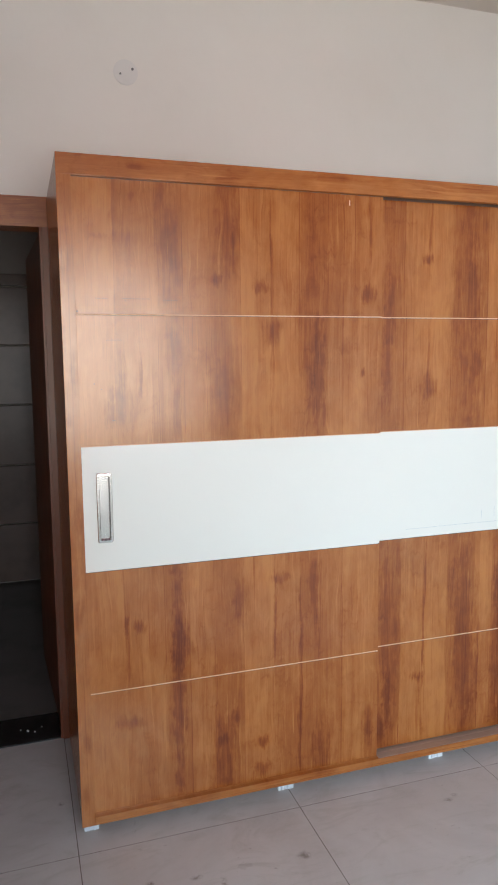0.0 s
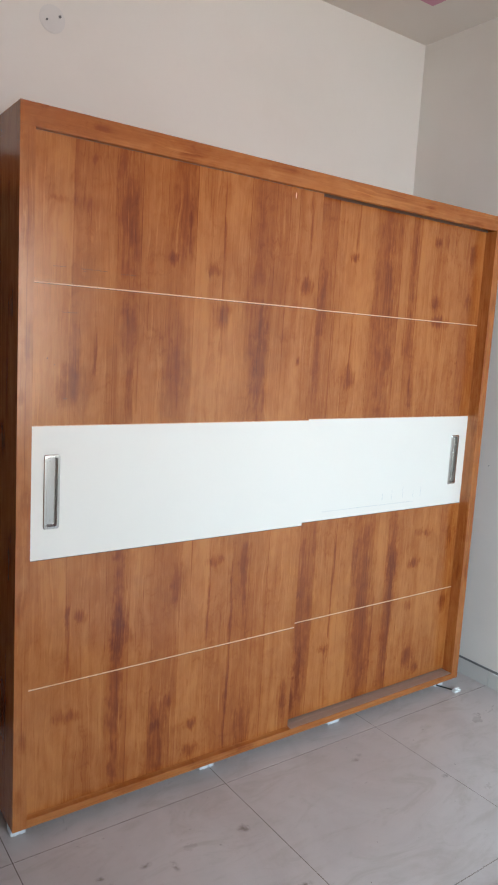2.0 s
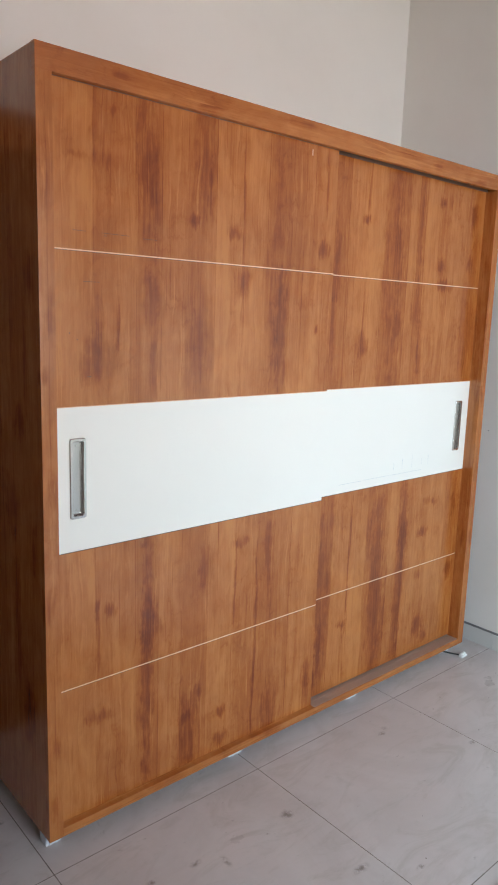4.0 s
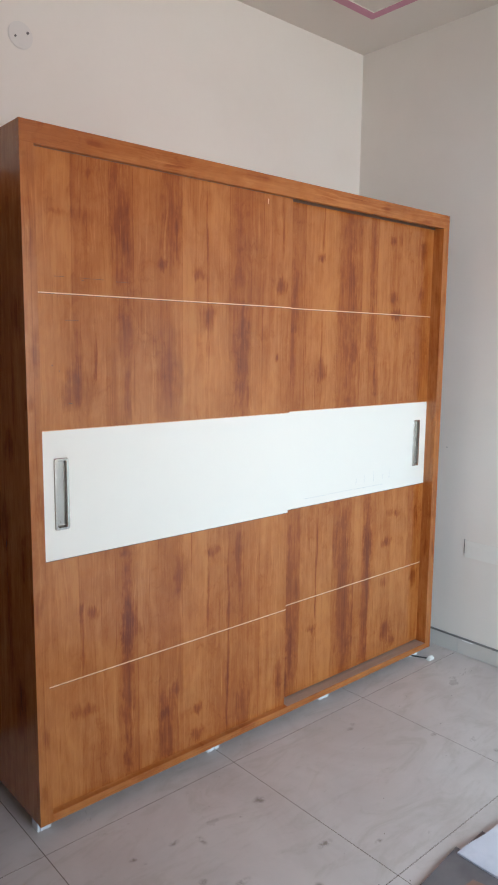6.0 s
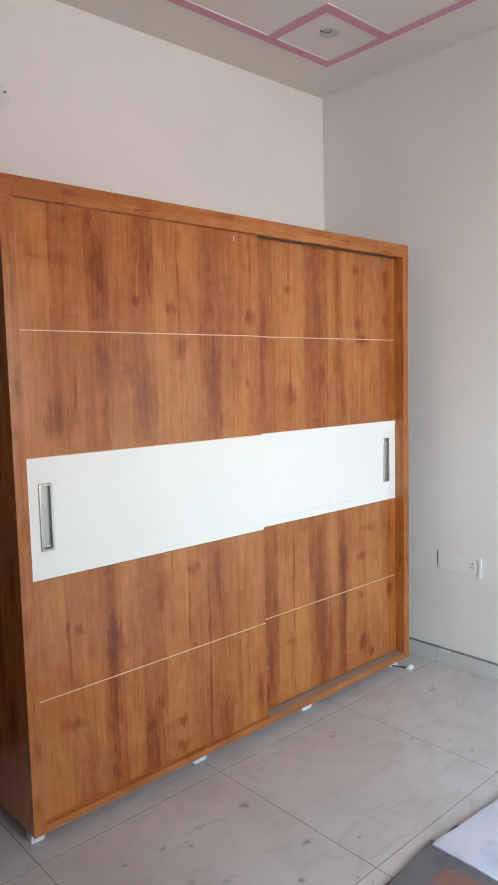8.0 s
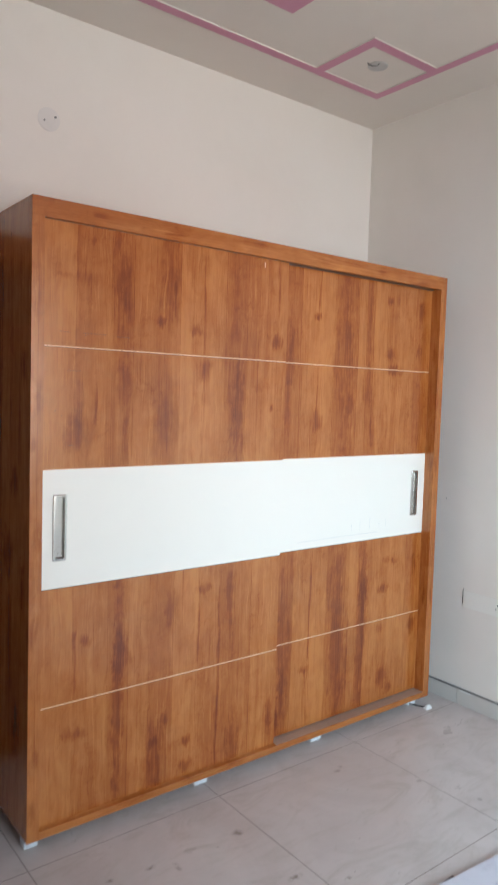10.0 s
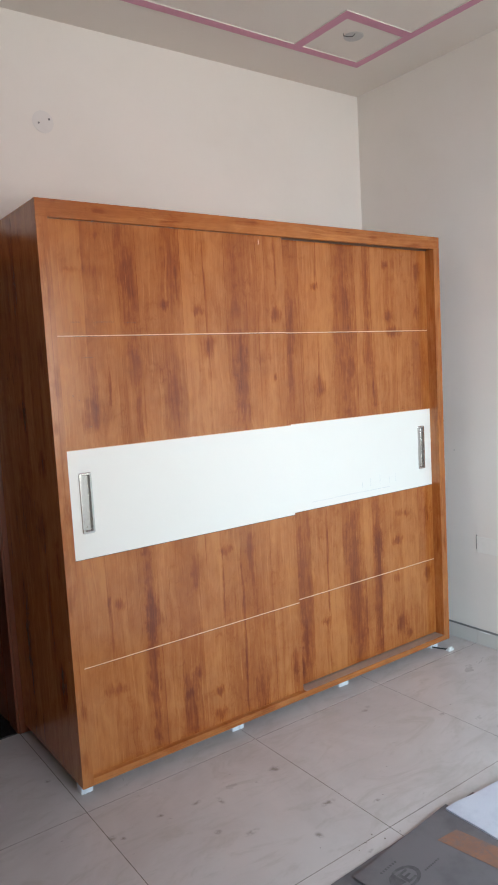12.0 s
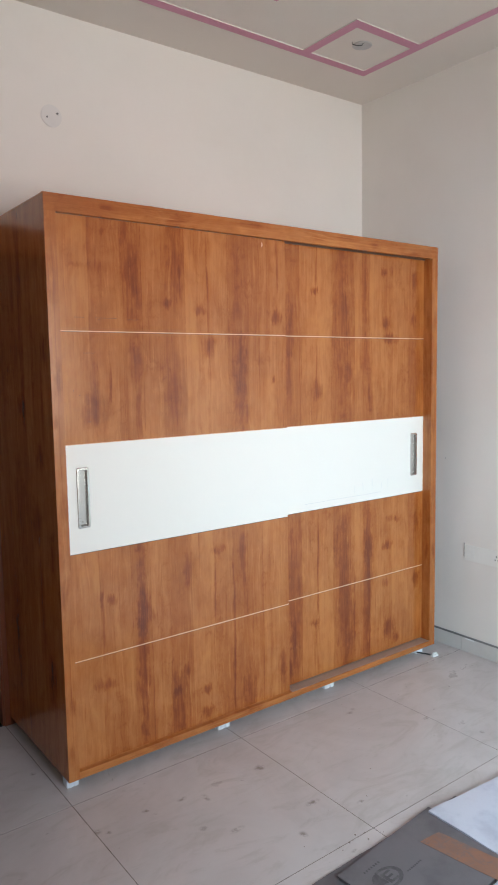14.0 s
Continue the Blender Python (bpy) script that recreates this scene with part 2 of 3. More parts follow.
wood_left_top = wood("laminate_left_upper", 0, 2, LEFT_PLANKS, LEFT_UPPER + LEFT_MIDDLE)
# lower marks strengthened: printed figure, plus the weaker light low down put into colour
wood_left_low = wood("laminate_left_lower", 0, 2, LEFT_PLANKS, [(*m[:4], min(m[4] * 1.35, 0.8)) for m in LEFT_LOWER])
wood_right_top = wood("laminate_right_upper", 0, 2, RIGHT_PLANKS, RIGHT_UPPER)
# same deepening here, for the figure and the dimmer light near the floor
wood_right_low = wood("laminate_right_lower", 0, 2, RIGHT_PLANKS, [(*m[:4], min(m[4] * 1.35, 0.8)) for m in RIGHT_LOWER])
wood_side = wood("laminate_side", 1, 2, [(0.0, 0.5), (0.09, 0.7), (0.2, 0.45), (0.28, 0.8), (0.41, 0.55), (0.52, 0.8), (0.6, 0.6)],
                 [(0.06, 1.72, 0.03, 0.07, 0.7), (0.15, 1.32, 0.045, 0.05, 0.7), (0.07, 0.95, 0.025, 0.09, 0.7), (0.22, 1.05, 0.05, 0.08, 0.6), (0.12, 0.42, 0.04, 0.12, 0.6), (0.33, 1.5, 0.05, 0.06, 0.6),
                  (0.3, 1.9, 0.03, 0.4, 0.5), (0.42, 1.1, 0.04, 0.3, 0.5), (0.2, 0.7, 0.03, 0.25, 0.5), (0.1, 1.5, 0.02, 0.2, 0.4), (0.5, 0.5, 0.04, 0.3, 0.5)], rough=0.33)
wood_rail = wood("laminate_rail", 2, 0, [(0.0, 0.45), (0.06, 0.45), (2.2, 0.45), (2.255, 0.65)],
                 [(2.262, 0.25, 0.012, 0.035, 0.42), (2.25, 0.56, 0.02, 0.04, 0.48), (2.27, 0.93, 0.012, 0.09, 0.36), (2.25, 1.34, 0.014, 0.05, 0.42), (2.26, 1.72, 0.02, 0.03, 0.42), (2.24, 2.02, 0.012, 0.07, 0.36),
                  (0.075, 0.4, 0.012, 0.06, 0.36), (0.07, 0.9, 0.014, 0.05, 0.36), (0.08, 1.5, 0.012, 0.07, 0.36)], rough=0.33)
wood_stile = wood("laminate_stile", 0, 2, [(-0.1, 0.4), (0.025, 0.5), (2.19, 0.55)],
                  [(0.02, 1.93, 0.012, 0.05, 0.36), (0.03, 1.62, 0.01, 0.08, 0.36), (0.015, 1.46, 0.012, 0.03, 0.48), (0.025, 1.12, 0.012, 0.05, 0.36), (0.02, 0.80, 0.012, 0.06, 0.42), (0.03, 0.36, 0.012, 0.04, 0.42), (0.015, 0.16, 0.012, 0.04, 0.42),
                   (2.2, 1.9, 0.012, 0.06, 0.36), (2.19, 1.3, 0.012, 0.05, 0.42), (2.2, 0.6, 0.012, 0.06, 0.36)], rough=0.33, wraps=True)
# jamb and leaf: the doorway's shade is put into their wood colour
wood_frame_shaded = wood("door_frame_wood_shaded", 0, 2, [(-1.2, 0.5), (-0.6, 0.6), (-0.05, 0.55)], rough=0.5, shade=0.8)
wood_leaf_shaded = wood("door_leaf_wood_shaded", 0, 2, [(-1.2, 0.6), (-0.6, 0.7), (-0.3, 0.6)], rough=0.5, shade=0.6)
wood_lintel = wood("door_lintel_wood", 2, 0, [(2.1, 0.5), (2.24, 0.6)], rough=0.4, shade=0.12)


def paint(name, base, stain, rough, scale=1.0, relief=0.15):
    m, tree, bsdf = material(name, rough)
    n = Net(tree)
    at = n.coords("World")
    cloud = n.noise(at, 1.3 * scale, 5.0, 0.6)
    grit = n.noise(at, 55 * scale, 4.0, 0.6)
    colour = n.mix(n.span(cloud, 0.42, 0.75), base, stain)
    colour = n.mix(n.math("MULTIPLY", n.span(grit, 0.5, 0.8), 0.25), colour, stain)
    tree.links.new(colour, bsdf.inputs["Base Color"])
    n.bump(bsdf, n.math("ADD", grit, n.noise(at, 6 * scale, 3.0)), relief, 0.002)
    return m


wall_paint = paint("wall_paint", (0.805, 0.750, 0.688), (0.770, 0.714, 0.650), 0.75)
ceiling_paint = paint("ceiling_paint", (0.72, 0.655, 0.59), (0.68, 0.615, 0.55), 0.8)
pink_paint = paint("pink_paint", (0.58, 0.27, 0.36), (0.53, 0.24, 0.32), 0.7)
patch_paint = paint("patch_plaster", (0.74, 0.70, 0.66), (0.66, 0.63, 0.60), 0.9, 4.0, 0.4)
white_laminate = paint("white_laminate", (0.865, 0.835, 0.770), (0.845, 0.815, 0.750), 0.32, 1.0, 0.02)
white_plastic = paint("white_plastic", (0.82, 0.82, 0.80), (0.78, 0.78, 0.76), 0.35, 3.0, 0.02)
plate_white = paint("plate_white", (0.82, 0.79, 0.73), (0.79, 0.76, 0.70), 0.4, 3.0, 0.02)
cover_grey = paint("cover_grey", (0.56, 0.54, 0.51), (0.46, 0.445, 0.43), 0.8, 6.0)
foam_white = paint("foam_white", (0.82, 0.83, 0.86), (0.62, 0.63, 0.68), 0.7, 12.0, 0.2)
inlay_beige = paint("inlay_beige", (0.80, 0.49, 0.29), (0.72, 0.42, 0.24), 0.45, 3.0, 0.02)
black_granite = paint("black_granite", (0.012, 0.012, 0.013), (0.05, 0.045, 0.045), 0.2, 4.0, 0.02)
grout = paint("grout", (0.20, 0.155, 0.13), (0.11, 0.085, 0.072), 0.9, 6.0)
cement = paint("cement", (0.22, 0.21, 0.20), (0.13, 0.12, 0.12), 0.95, 6.0, 0.5)
# corridor floor colour lowered to carry the corridor's darkness
corridor_stone_dimmed = paint("corridor_stone_dimmed", (0.15, 0.13, 0.12), (0.09, 0.08, 0.072), 0.35, 2.0, 0.05)
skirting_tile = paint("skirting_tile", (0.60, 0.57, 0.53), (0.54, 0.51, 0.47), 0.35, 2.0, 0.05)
# corridor walls and ceiling, likewise darkened in the paint colour
corridor_paint_dimmed = paint("corridor_paint_dimmed", (0.50, 0.45, 0.41), (0.42, 0.375, 0.34), 0.8)
door_grey = paint("door_grey", (0.15, 0.085, 0.060), (0.10, 0.058, 0.042), 0.32, 3.0, 0.04)
grey_board = paint("grey_board", (0.172, 0.150, 0.154), (0.120, 0.104, 0.107), 0.75, 5.0, 0.15)
ink = paint("ink", (0.092, 0.082, 0.082), (0.150, 0.135, 0.134), 0.8, 25.0)
# dark brown of the scuffs and scratches, and of the painted shadow lines
scuff_and_shadow_brown = paint("scuff_and_shadow_brown", (0.06, 0.024, 0.012), (0.10, 0.040, 0.018), 0.6, 20.0)
orange_tape, tree, bsdf = material("orange_tape", 0.45)
n = Net(tree)
at = n.coords("World")
worn = n.span(n.noise(at, 22.0, 6.0, 0.7, 0.6), 0.42, 0.66)
colour = n.mix(n.span(n.noise(at, 7.0, 3.0), 0.35, 0.65), (0.31, 0.140, 0.082), (0.235, 0.118, 0.080))
colour = n.mix(n.math("MULTIPLY", worn, 0.75), colour, (0.165, 0.125, 0.118))
tree.links.new(colour, bsdf.inputs["Base Color"])
n.bump(bsdf, n.noise(at, 30.0, 4.0), 0.3, 0.002)
paper_white = paint("paper_white", (0.64, 0.63, 0.70), (0.46, 0.45, 0.53), 0.6, 6.0, 0.6)
pencil = paint("pencil", (0.58, 0.59, 0.60), (0.70, 0.71, 0.71), 0.7, 40.0)
old_steel = material("old_steel", 0.6, 1.0, (0.14, 0.12, 0.11))[0]
dark_rubber = material("dark_rubber", 0.6, 0.0, (0.02, 0.02, 0.02))[0]
steel, tree, bsdf = material("brushed_steel", 0.24, 1.0, (0.62, 0.60, 0.57))
n = Net(tree)
brushed = n.noise(n.vec("MULTIPLY", n.coords(), (300, 300, 12)), 1.0, 3.0)
tree.links.new(n.math("MULTIPLY_ADD", brushed, 0.2, 0.14), bsdf.inputs["Roughness"])
track_brown, tree, bsdf = material("track_brown", 0.4, 0.2, (0.40, 0.27, 0.21))
n = Net(tree)
tree.links.new(n.math("MULTIPLY_ADD", n.noise(n.vec("MULTIPLY", n.coords(), (5, 200, 200)), 1.0, 3.0), 0.3, 0.3), bsdf.inputs["Roughness"])
track_dark = material("track_dark", 0.6, 0.0, (0.11, 0.055, 0.032))[0]
glass, tree, bsdf = material("glass", 0.02, 0.0, (1, 1, 1))
bsdf.inputs["Transmission Weight"].default_value = 1.0

tile_face, tree, bsdf = material("floor_tile", 0.3)
n = Net(tree)
at = n.coords("World")
flat = n.vec("MULTIPLY", at, (1, 1, 0))
info = tree.nodes.new("ShaderNodeObjectInfo")
cloud = n.noise(flat, 2.2, 6.0, 0.65, 0.8)
vein = n.noise(n.vec("MULTIPLY", flat, (3, 8, 1)), 1.0, 6.0, 0.7, 1.6)
colour = n.mix(n.span(cloud, 0.35, 0.7), (0.620, 0.552, 0.532), (0.540, 0.470, 0.450))
colour = n.mix(n.math("MULTIPLY", n.span(vein, 0.48, 0.70), 0.55), colour, (0.435, 0.377, 0.335))
colour = n.mix(n.math("MULTIPLY", info.outputs["Random"], 0.18), colour, (0.39, 0.36, 0.335))
STAINS = [(0.7, -0.31, 0.028, 0.02, 0.8), (1.32, -0.21, 0.02, 0.012, 0.8), (0.71, -0.62, 0.03, 0.014, 0.8), (0.86, -0.73, 0.02, 0.008, 0.8), (1.66, -0.71, 0.014, 0.012, 0.8), (1.56, -0.47, 0.016, 0.01, 0.8), (0.56, -0.74, 0.014, 0.02, 0.8), (0.41, -0.34, 0.01, 0.025, 0.8), (0.33, -0.29, 0.02, 0.012, 0.8), (0.3, -0.49, 0.016, 0.012, 0.8), (-0.01, -0.27, 0.014, 0.014, 0.8), (-0.06, 0.24, 0.012, 0.012, 0.8), (0.64, -0.91, 0.012, 0.007, 0.8), (0.19, -0.27, 0.022, 0.01, 0.8), (0.39, -0.57, 0.03, 0.012, 0.8), (2.08, -0.23, 0.02, 0.014, 0.8), (0.02, -0.3, 0.01, 0.012, 0.8), (1.36, -0.19, 0.014, 0.01, 0.8)]
edge = n.noise(flat, 38.0, 4.0, 0.7)
spots = n.math("MULTIPLY", blots(n, flat, STAINS), n.span(edge, 0.38, 0.62))
specks = n.math("MULTIPLY", n.span(n.noise(n.vec("MULTIPLY", flat, (21, 34, 1)), 1.0, 3.0, 0.6), 0.66, 0.76), n.span(n.noise(flat, 2.1, 2.0), 0.45, 0.62))
dirt = n.math("MINIMUM", n.math("ADD", spots, n.math("MULTIPLY", specks, 0.6)), 0.85)
colour = n.mix(dirt, colour, (0.17, 0.125, 0.095))
tree.links.new(colour, bsdf.inputs["Base Color"])
tree.links.new(n.math("MULTIPLY_ADD", cloud, 0.3, 0.17), bsdf.inputs["Roughness"])
n.bump(bsdf, n.noise(flat, 9.0, 3.0), 0.05, 0.001)


# ---- mesh helpers ----
def box(bm, x0, x1, y0, y1, z0, z1, bevel=0.0, slot=0):
    made = bmesh.ops.create_cube(bm, size=1.0)["verts"]
    for v in made:
        v.co = Vector((x0 + (v.co.x + 0.5) * (x1 - x0), y0 + (v.co.y + 0.5) * (y1 - y0), z0 + (v.co.z + 0.5) * (z1 - z0)))
    faces = list({f for v in made for f in v.link_faces})
    for f in faces:
        f.material_index = slot
    if bevel:
        bmesh.ops.bevel(bm, geom=list({e for f in faces for e in f.edges}), offset=bevel, segments=2, affect="EDGES", profile=0.6)
    return bm


def boxes(*parts, bevel=0.0):
    bm = bmesh.new()
    for p in parts:
        box(bm, *p, bevel=bevel)
    return bm


def disc(bm, centre, axis, radius, depth, bevel=0.0, sides=32):
    made = bmesh.ops.create_cone(bm, cap_ends=True, segments=sides, radius1=radius, radius2=radius, depth=depth)["verts"]
    turn = Vector((0, 0, 1)).rotation_difference(Vector(axis)).to_matrix().to_4x4()
    bmesh.ops.transform(bm, matrix=Matrix.Translation(centre) @ turn, verts=made)
    if bevel:
        caps = [e for e in {e for v in made for e in v.link_edges} if any(len(f.verts) > 4 for f in e.link_faces)]
        bmesh.ops.bevel(bm, geom=caps, offset=bevel, segments=2, affect="EDGES")
    return bm


def tube(bm, points, radius, sides=8):
    """A round bar along a line of points."""
    rings = []
    for k, p in enumerate(points):
        a, b = Vector(points[max(k - 1, 0)]), Vector(points[min(k + 1, len(points) - 1)])
        q = (b - a).to_track_quat("Z", "Y")
        rings.append([bm.verts.new(Vector(p) + q @ Vector((radius * math.cos(2 * math.pi * j / sides), radius * math.sin(2 * math.pi * j / sides), 0))) for j in range(sides)])
    for r, s in zip(rings, rings[1:]):
        for j in range(sides):
            bm.faces.new((r[j], r[(j + 1) % sides], s[(j + 1) % sides], s[j]))
    bm.faces.new(rings[0][::-1]), bm.faces.new(rings[-1])
    return bm


def rounded(cx, cz, w, h, r, steps=5):
    """Corners of a rounded rectangle as (x, z), anticlockwise."""
    out = []
    for sx, sz, a0 in ((1, 1, 0), (-1, 1, 90), (-1, -1, 180), (1, -1, 270)):
        for k in range(steps + 1):
            a = radians(a0 + 90 * k / steps)
            out.append((cx + sx * (w / 2 - r) + r * math.cos(a), cz + sz * (h / 2 - r) + r * math.sin(a)))
    return out


def mesh_of(name, bm, *mats, smooth=False):
    bmesh.ops.recalc_face_normals(bm, faces=bm.faces)
    me = bpy.data.meshes.new(name)
    bm.to_mesh(me)
    bm.free()
    for m in mats:
        me.materials.append(m)
    if smooth:
        for p in me.polygons:
            p.use_smooth = True
    return me


def part(name, bm, mat, parent, label="", smooth=False):
    ob = new(name, mesh_of(name, bm, mat, smooth=smooth))
    ob.parent = parent
    return tagged(ob, label)


def thing(name, label, category, at=(0, 0, 0), group="", kind=""):
    ob = new(name)
    ob.location = at
    ob.empty_display_size = 0.1
    return tagged(ob, label, category, group, kind)


def structure(name, bm, *mats, label="", category=""):
    return tagged(new(name, mesh_of(name, bm, *mats)), label, category, kind="structure")


# ---- the room ----
OUT = 0.23
DOOR_X0, DOOR_X1, DOOR_Z = -1.0, 0.085, 2.30
structure("wall_back", boxes((LEFT_X - OUT, DOOR_X0, BACK_Y, BACK_Y + 0.24, -0.1, CEIL_Z + 0.1),
                             (DOOR_X0, DOOR_X1, BACK_Y, BACK_Y + 0.24, DOOR_Z, CEIL_Z + 0.1),
                             (DOOR_X1, RIGHT_X + OUT, BACK_Y, BACK_Y + 0.24, -0.1, CEIL_Z + 0.1)), wall_paint,
          label="cream painted plaster wall behind the wardrobe, with a doorway", category="wall")
structure("wall_right", boxes((RIGHT_X, RIGHT_X + OUT, REAR_Y, BACK_Y, -0.1, CEIL_Z + 0.1)), wall_paint,
          label="cream painted plaster wall with a switch plate", category="wall")
structure("wall_left", boxes((LEFT_X - OUT, LEFT_X, REAR_Y, BACK_Y, -0.1, CEIL_Z + 0.1)), wall_paint,
          label="plain cream painted plaster wall", category="wall")
structure("wall_rear", boxes((LEFT_X - OUT, WIN_X0, REAR_Y - OUT, REAR_Y, -0.1, CEIL_Z + 0.1),
                             (WIN_X1, RIGHT_X + OUT, REAR_Y - OUT, REAR_Y, -0.1, CEIL_Z + 0.1),
                             (WIN_X0, WIN_X1, REAR_Y - OUT, REAR_Y, -0.1, WIN_Z0),
                             (WIN_X0, WIN_X1, REAR_Y - OUT, REAR_Y, WIN_Z1, CEIL_Z + 0.1)), wall_paint,
          label="cream painted plaster wall with a window", category="wall")
window = thing("window_1", "white framed window that lights the room", "window", (0, REAR_Y - 0.14, 0), kind="structure")
fw = 0.05
part("window_frame", boxes((WIN_X0, WIN_X1, -0.03, 0.03, WIN_Z0, WIN_Z0 + fw), (WIN_X0, WIN_X1, -0.03, 0.03, WIN_Z1 - fw, WIN_Z1),
                           (WIN_X0, WIN_X0 + fw, -0.03, 0.03, WIN_Z0 + fw, WIN_Z1 - fw), (WIN_X1 - fw, WIN_X1, -0.03, 0.03, WIN_Z0 + fw, WIN_Z1 - fw)), white_plastic, window)
pane = part("pane", boxes((WIN_X0 + fw, WIN_X1 - fw, -0.003, 0.003, WIN_Z0 + fw, WIN_Z1 - fw)), glass, window)
pane.visible_shadow = False


def ceiling_mesh():
    """A flat ceiling with low pink bands on it: a border, a small square in each corner and a large square in the middle."""
    edge, groove, deep = 0.32, 0.05, -0.006
    x0, x1, y0, y1 = LEFT_X, RIGHT_X, REAR_Y, BACK_Y
    bx = [(x0 + edge, x0 + edge + groove), (x1 - edge - groove, x1 - edge)]
    by = [(y0 + edge, y0 + edge + groove), (y1 - edge - groove, y1 - edge)]
    sq = 0.445
    sx = [(bx[0][1] + sq - 0.05, bx[0][1] + sq), (bx[1][0] - sq, bx[1][0] - sq + 0.055)]
    sy = [(by[0][1] + 0.34, by[0][1] + 0.39), (by[1][0] - 0.385, by[1][0] - 0.33)]
    mx, my = (x0 + 1.23, x1 - 1.23), (y0 + 0.665, y1 - 0.665)
    xs = sorted({x0, x1, *mx, *(v for p in bx + sx for v in p)})
    ys = sorted({y0, y1, *my, *(v for p in by + sy for v in p)})

    def pink(x, y):
        inx, iny = bx[0][0] < x < bx[1][1], by[0][0] < y < by[1][1]
        if any(a < x < b for a, b in bx) and iny or any(a < y < b for a, b in by) and inx:
            return True
        if mx[0] < x < mx[1] and my[0] < y < my[1]:
            return True
        corner_x = bx[0][0] < x < sx[0][1] or sx[1][0] < x < bx[1][1]
        corner_y = by[0][0] < y < sy[0][1] or sy[1][0] < y < by[1][1]
        return corner_x and corner_y and (any(a < x < b for a, b in sx) or any(a < y < b for a, b in sy))

    bm = bmesh.new()
    cells = {(i, j): pink((xs[i] + xs[i + 1]) / 2, (ys[j] + ys[j + 1]) / 2) for i in range(len(xs) - 1) for j in range(len(ys) - 1)}

    def quad(*co, slot=0):
        bm.faces.new([bm.verts.new(c) for c in co]).material_index = slot

    for (i, j), p in cells.items():
        a, b, c, d, z = xs[i], xs[i + 1], ys[j], ys[j + 1], CEIL_Z + deep * p
        quad((a, c, z), (a, d, z), (b, d, z), (b, c, z), slot=int(p))
        if cells.get((i + 1, j), p) != p:
            quad((b, c, CEIL_Z), (b, d, CEIL_Z), (b, d, CEIL_Z + deep), (b, c, CEIL_Z + deep))
        if cells.get((i, j + 1), p) != p:
            quad((a, d, CEIL_Z), (b, d, CEIL_Z), (b, d, CEIL_Z + deep), (a, d, CEIL_Z + deep))
    box(bm, x0 - OUT, x1 + OUT, y0 - OUT, y1 + OUT, CEIL_Z + 0.1, CEIL_Z + 0.25)
    return bm


structure("ceiling", ceiling_mesh(), ceiling_paint, pink_paint, label="cream plaster ceiling with raised pink bands", category="ceiling")

floor = structure("floor", boxes((LEFT_X - OUT, RIGHT_X + OUT, REAR_Y - OUT, BACK_Y + 0.02, -0.1, -0.0007)), grout,
                  label="large cream vitrified floor tiles with dirty marks", category="floor")

# corridor behind the doorway; its gloom is partly in the surface colours
structure("floor_corridor", boxes((-1.9, 0.6, BACK_Y + 0.24, 3.12, -0.1, 0.0)), corridor_stone_dimmed, label="tiled corridor floor in the dark", category="floor")
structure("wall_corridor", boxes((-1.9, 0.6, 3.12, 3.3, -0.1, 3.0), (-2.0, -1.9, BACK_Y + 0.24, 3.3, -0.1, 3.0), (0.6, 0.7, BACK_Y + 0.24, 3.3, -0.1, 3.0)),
          corridor_paint_dimmed, label="dim plaster walls of the corridor", category="wall")
structure("ceiling_corridor", boxes((-2.0, 0.7, BACK_Y + 0.24, 3.3, 3.0, 3.1)), corridor_paint_dimmed, label="dim plaster ceiling of the corridor", category="ceiling")
structure("threshold", boxes((DOOR_X0, DOOR_X1, BACK_Y + 0.003, BACK_Y + 0.24, -0.1, 0.006), bevel=0.002), black_granite,
          label="polished black granite threshold in the doorway", category="threshold")

# doorway with its open leaf
door = thing("door_1", "open brown wooden door in a wooden frame", "door", (0, 0, 0), kind="structure")
FY0, FY1 = BACK_Y - 0.012, BACK_Y + 0.11
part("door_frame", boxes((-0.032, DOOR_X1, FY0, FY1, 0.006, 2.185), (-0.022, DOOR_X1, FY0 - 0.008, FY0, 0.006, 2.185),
                         (DOOR_X0, DOOR_X0 + 0.075, FY0, FY1, 0.006, 2.185), bevel=0.002), wood_frame_shaded, door, "reddish brown wooden door frame")
part("door_head", boxes((DOOR_X0, DOOR_X1, FY0, FY1, 2.185, DOOR_Z + 0.004), bevel=0.002), wood_lintel, door, "reddish brown wooden door head")
leaf = part("leaf", boxes((-0.80, 0.0, 0.0, 0.035, 0.012, 2.18), bevel=0.003), wood_leaf_shaded, door, "brown wooden leaf, swung open")
leaf.matrix_basis = pose(-0.030, BACK_Y + 0.13, 0, 0, 0, -87)
for z in (0.35, 1.1, 1.9):
    bm = bmesh.new()
    tube(bm, [(-0.006, 0.022, -0.052), (-0.006, 0.022, 0.052)], 0.006)
    hinge = part("hinge", bm, old_steel, door, "steel butt hinge")
    hinge.location = (-0.012, BACK_Y + 0.112, z)

far_door = thing("door_2", "closed dark wooden door with horizontal grooves", "door", (0, 0, 0), kind="structure")
edges = [0.01, 0.45, 0.89, 1.335, 1.765, 2.18]
for a, b in zip(edges, edges[1:]):
    part("panel", boxes((-1.02, 0.06, 3.085, 3.118, a + 0.004, b - 0.004), bevel=0.004), door_grey, far_door)
part("door_frame", boxes((-1.10, -1.025, 3.07, 3.12, 0, 2.27), (0.065, 0.14, 3.07, 3.12, 0, 2.27), (-1.025, 0.065, 3.07, 3.12, 2.19, 2.27)), door_grey, far_door)


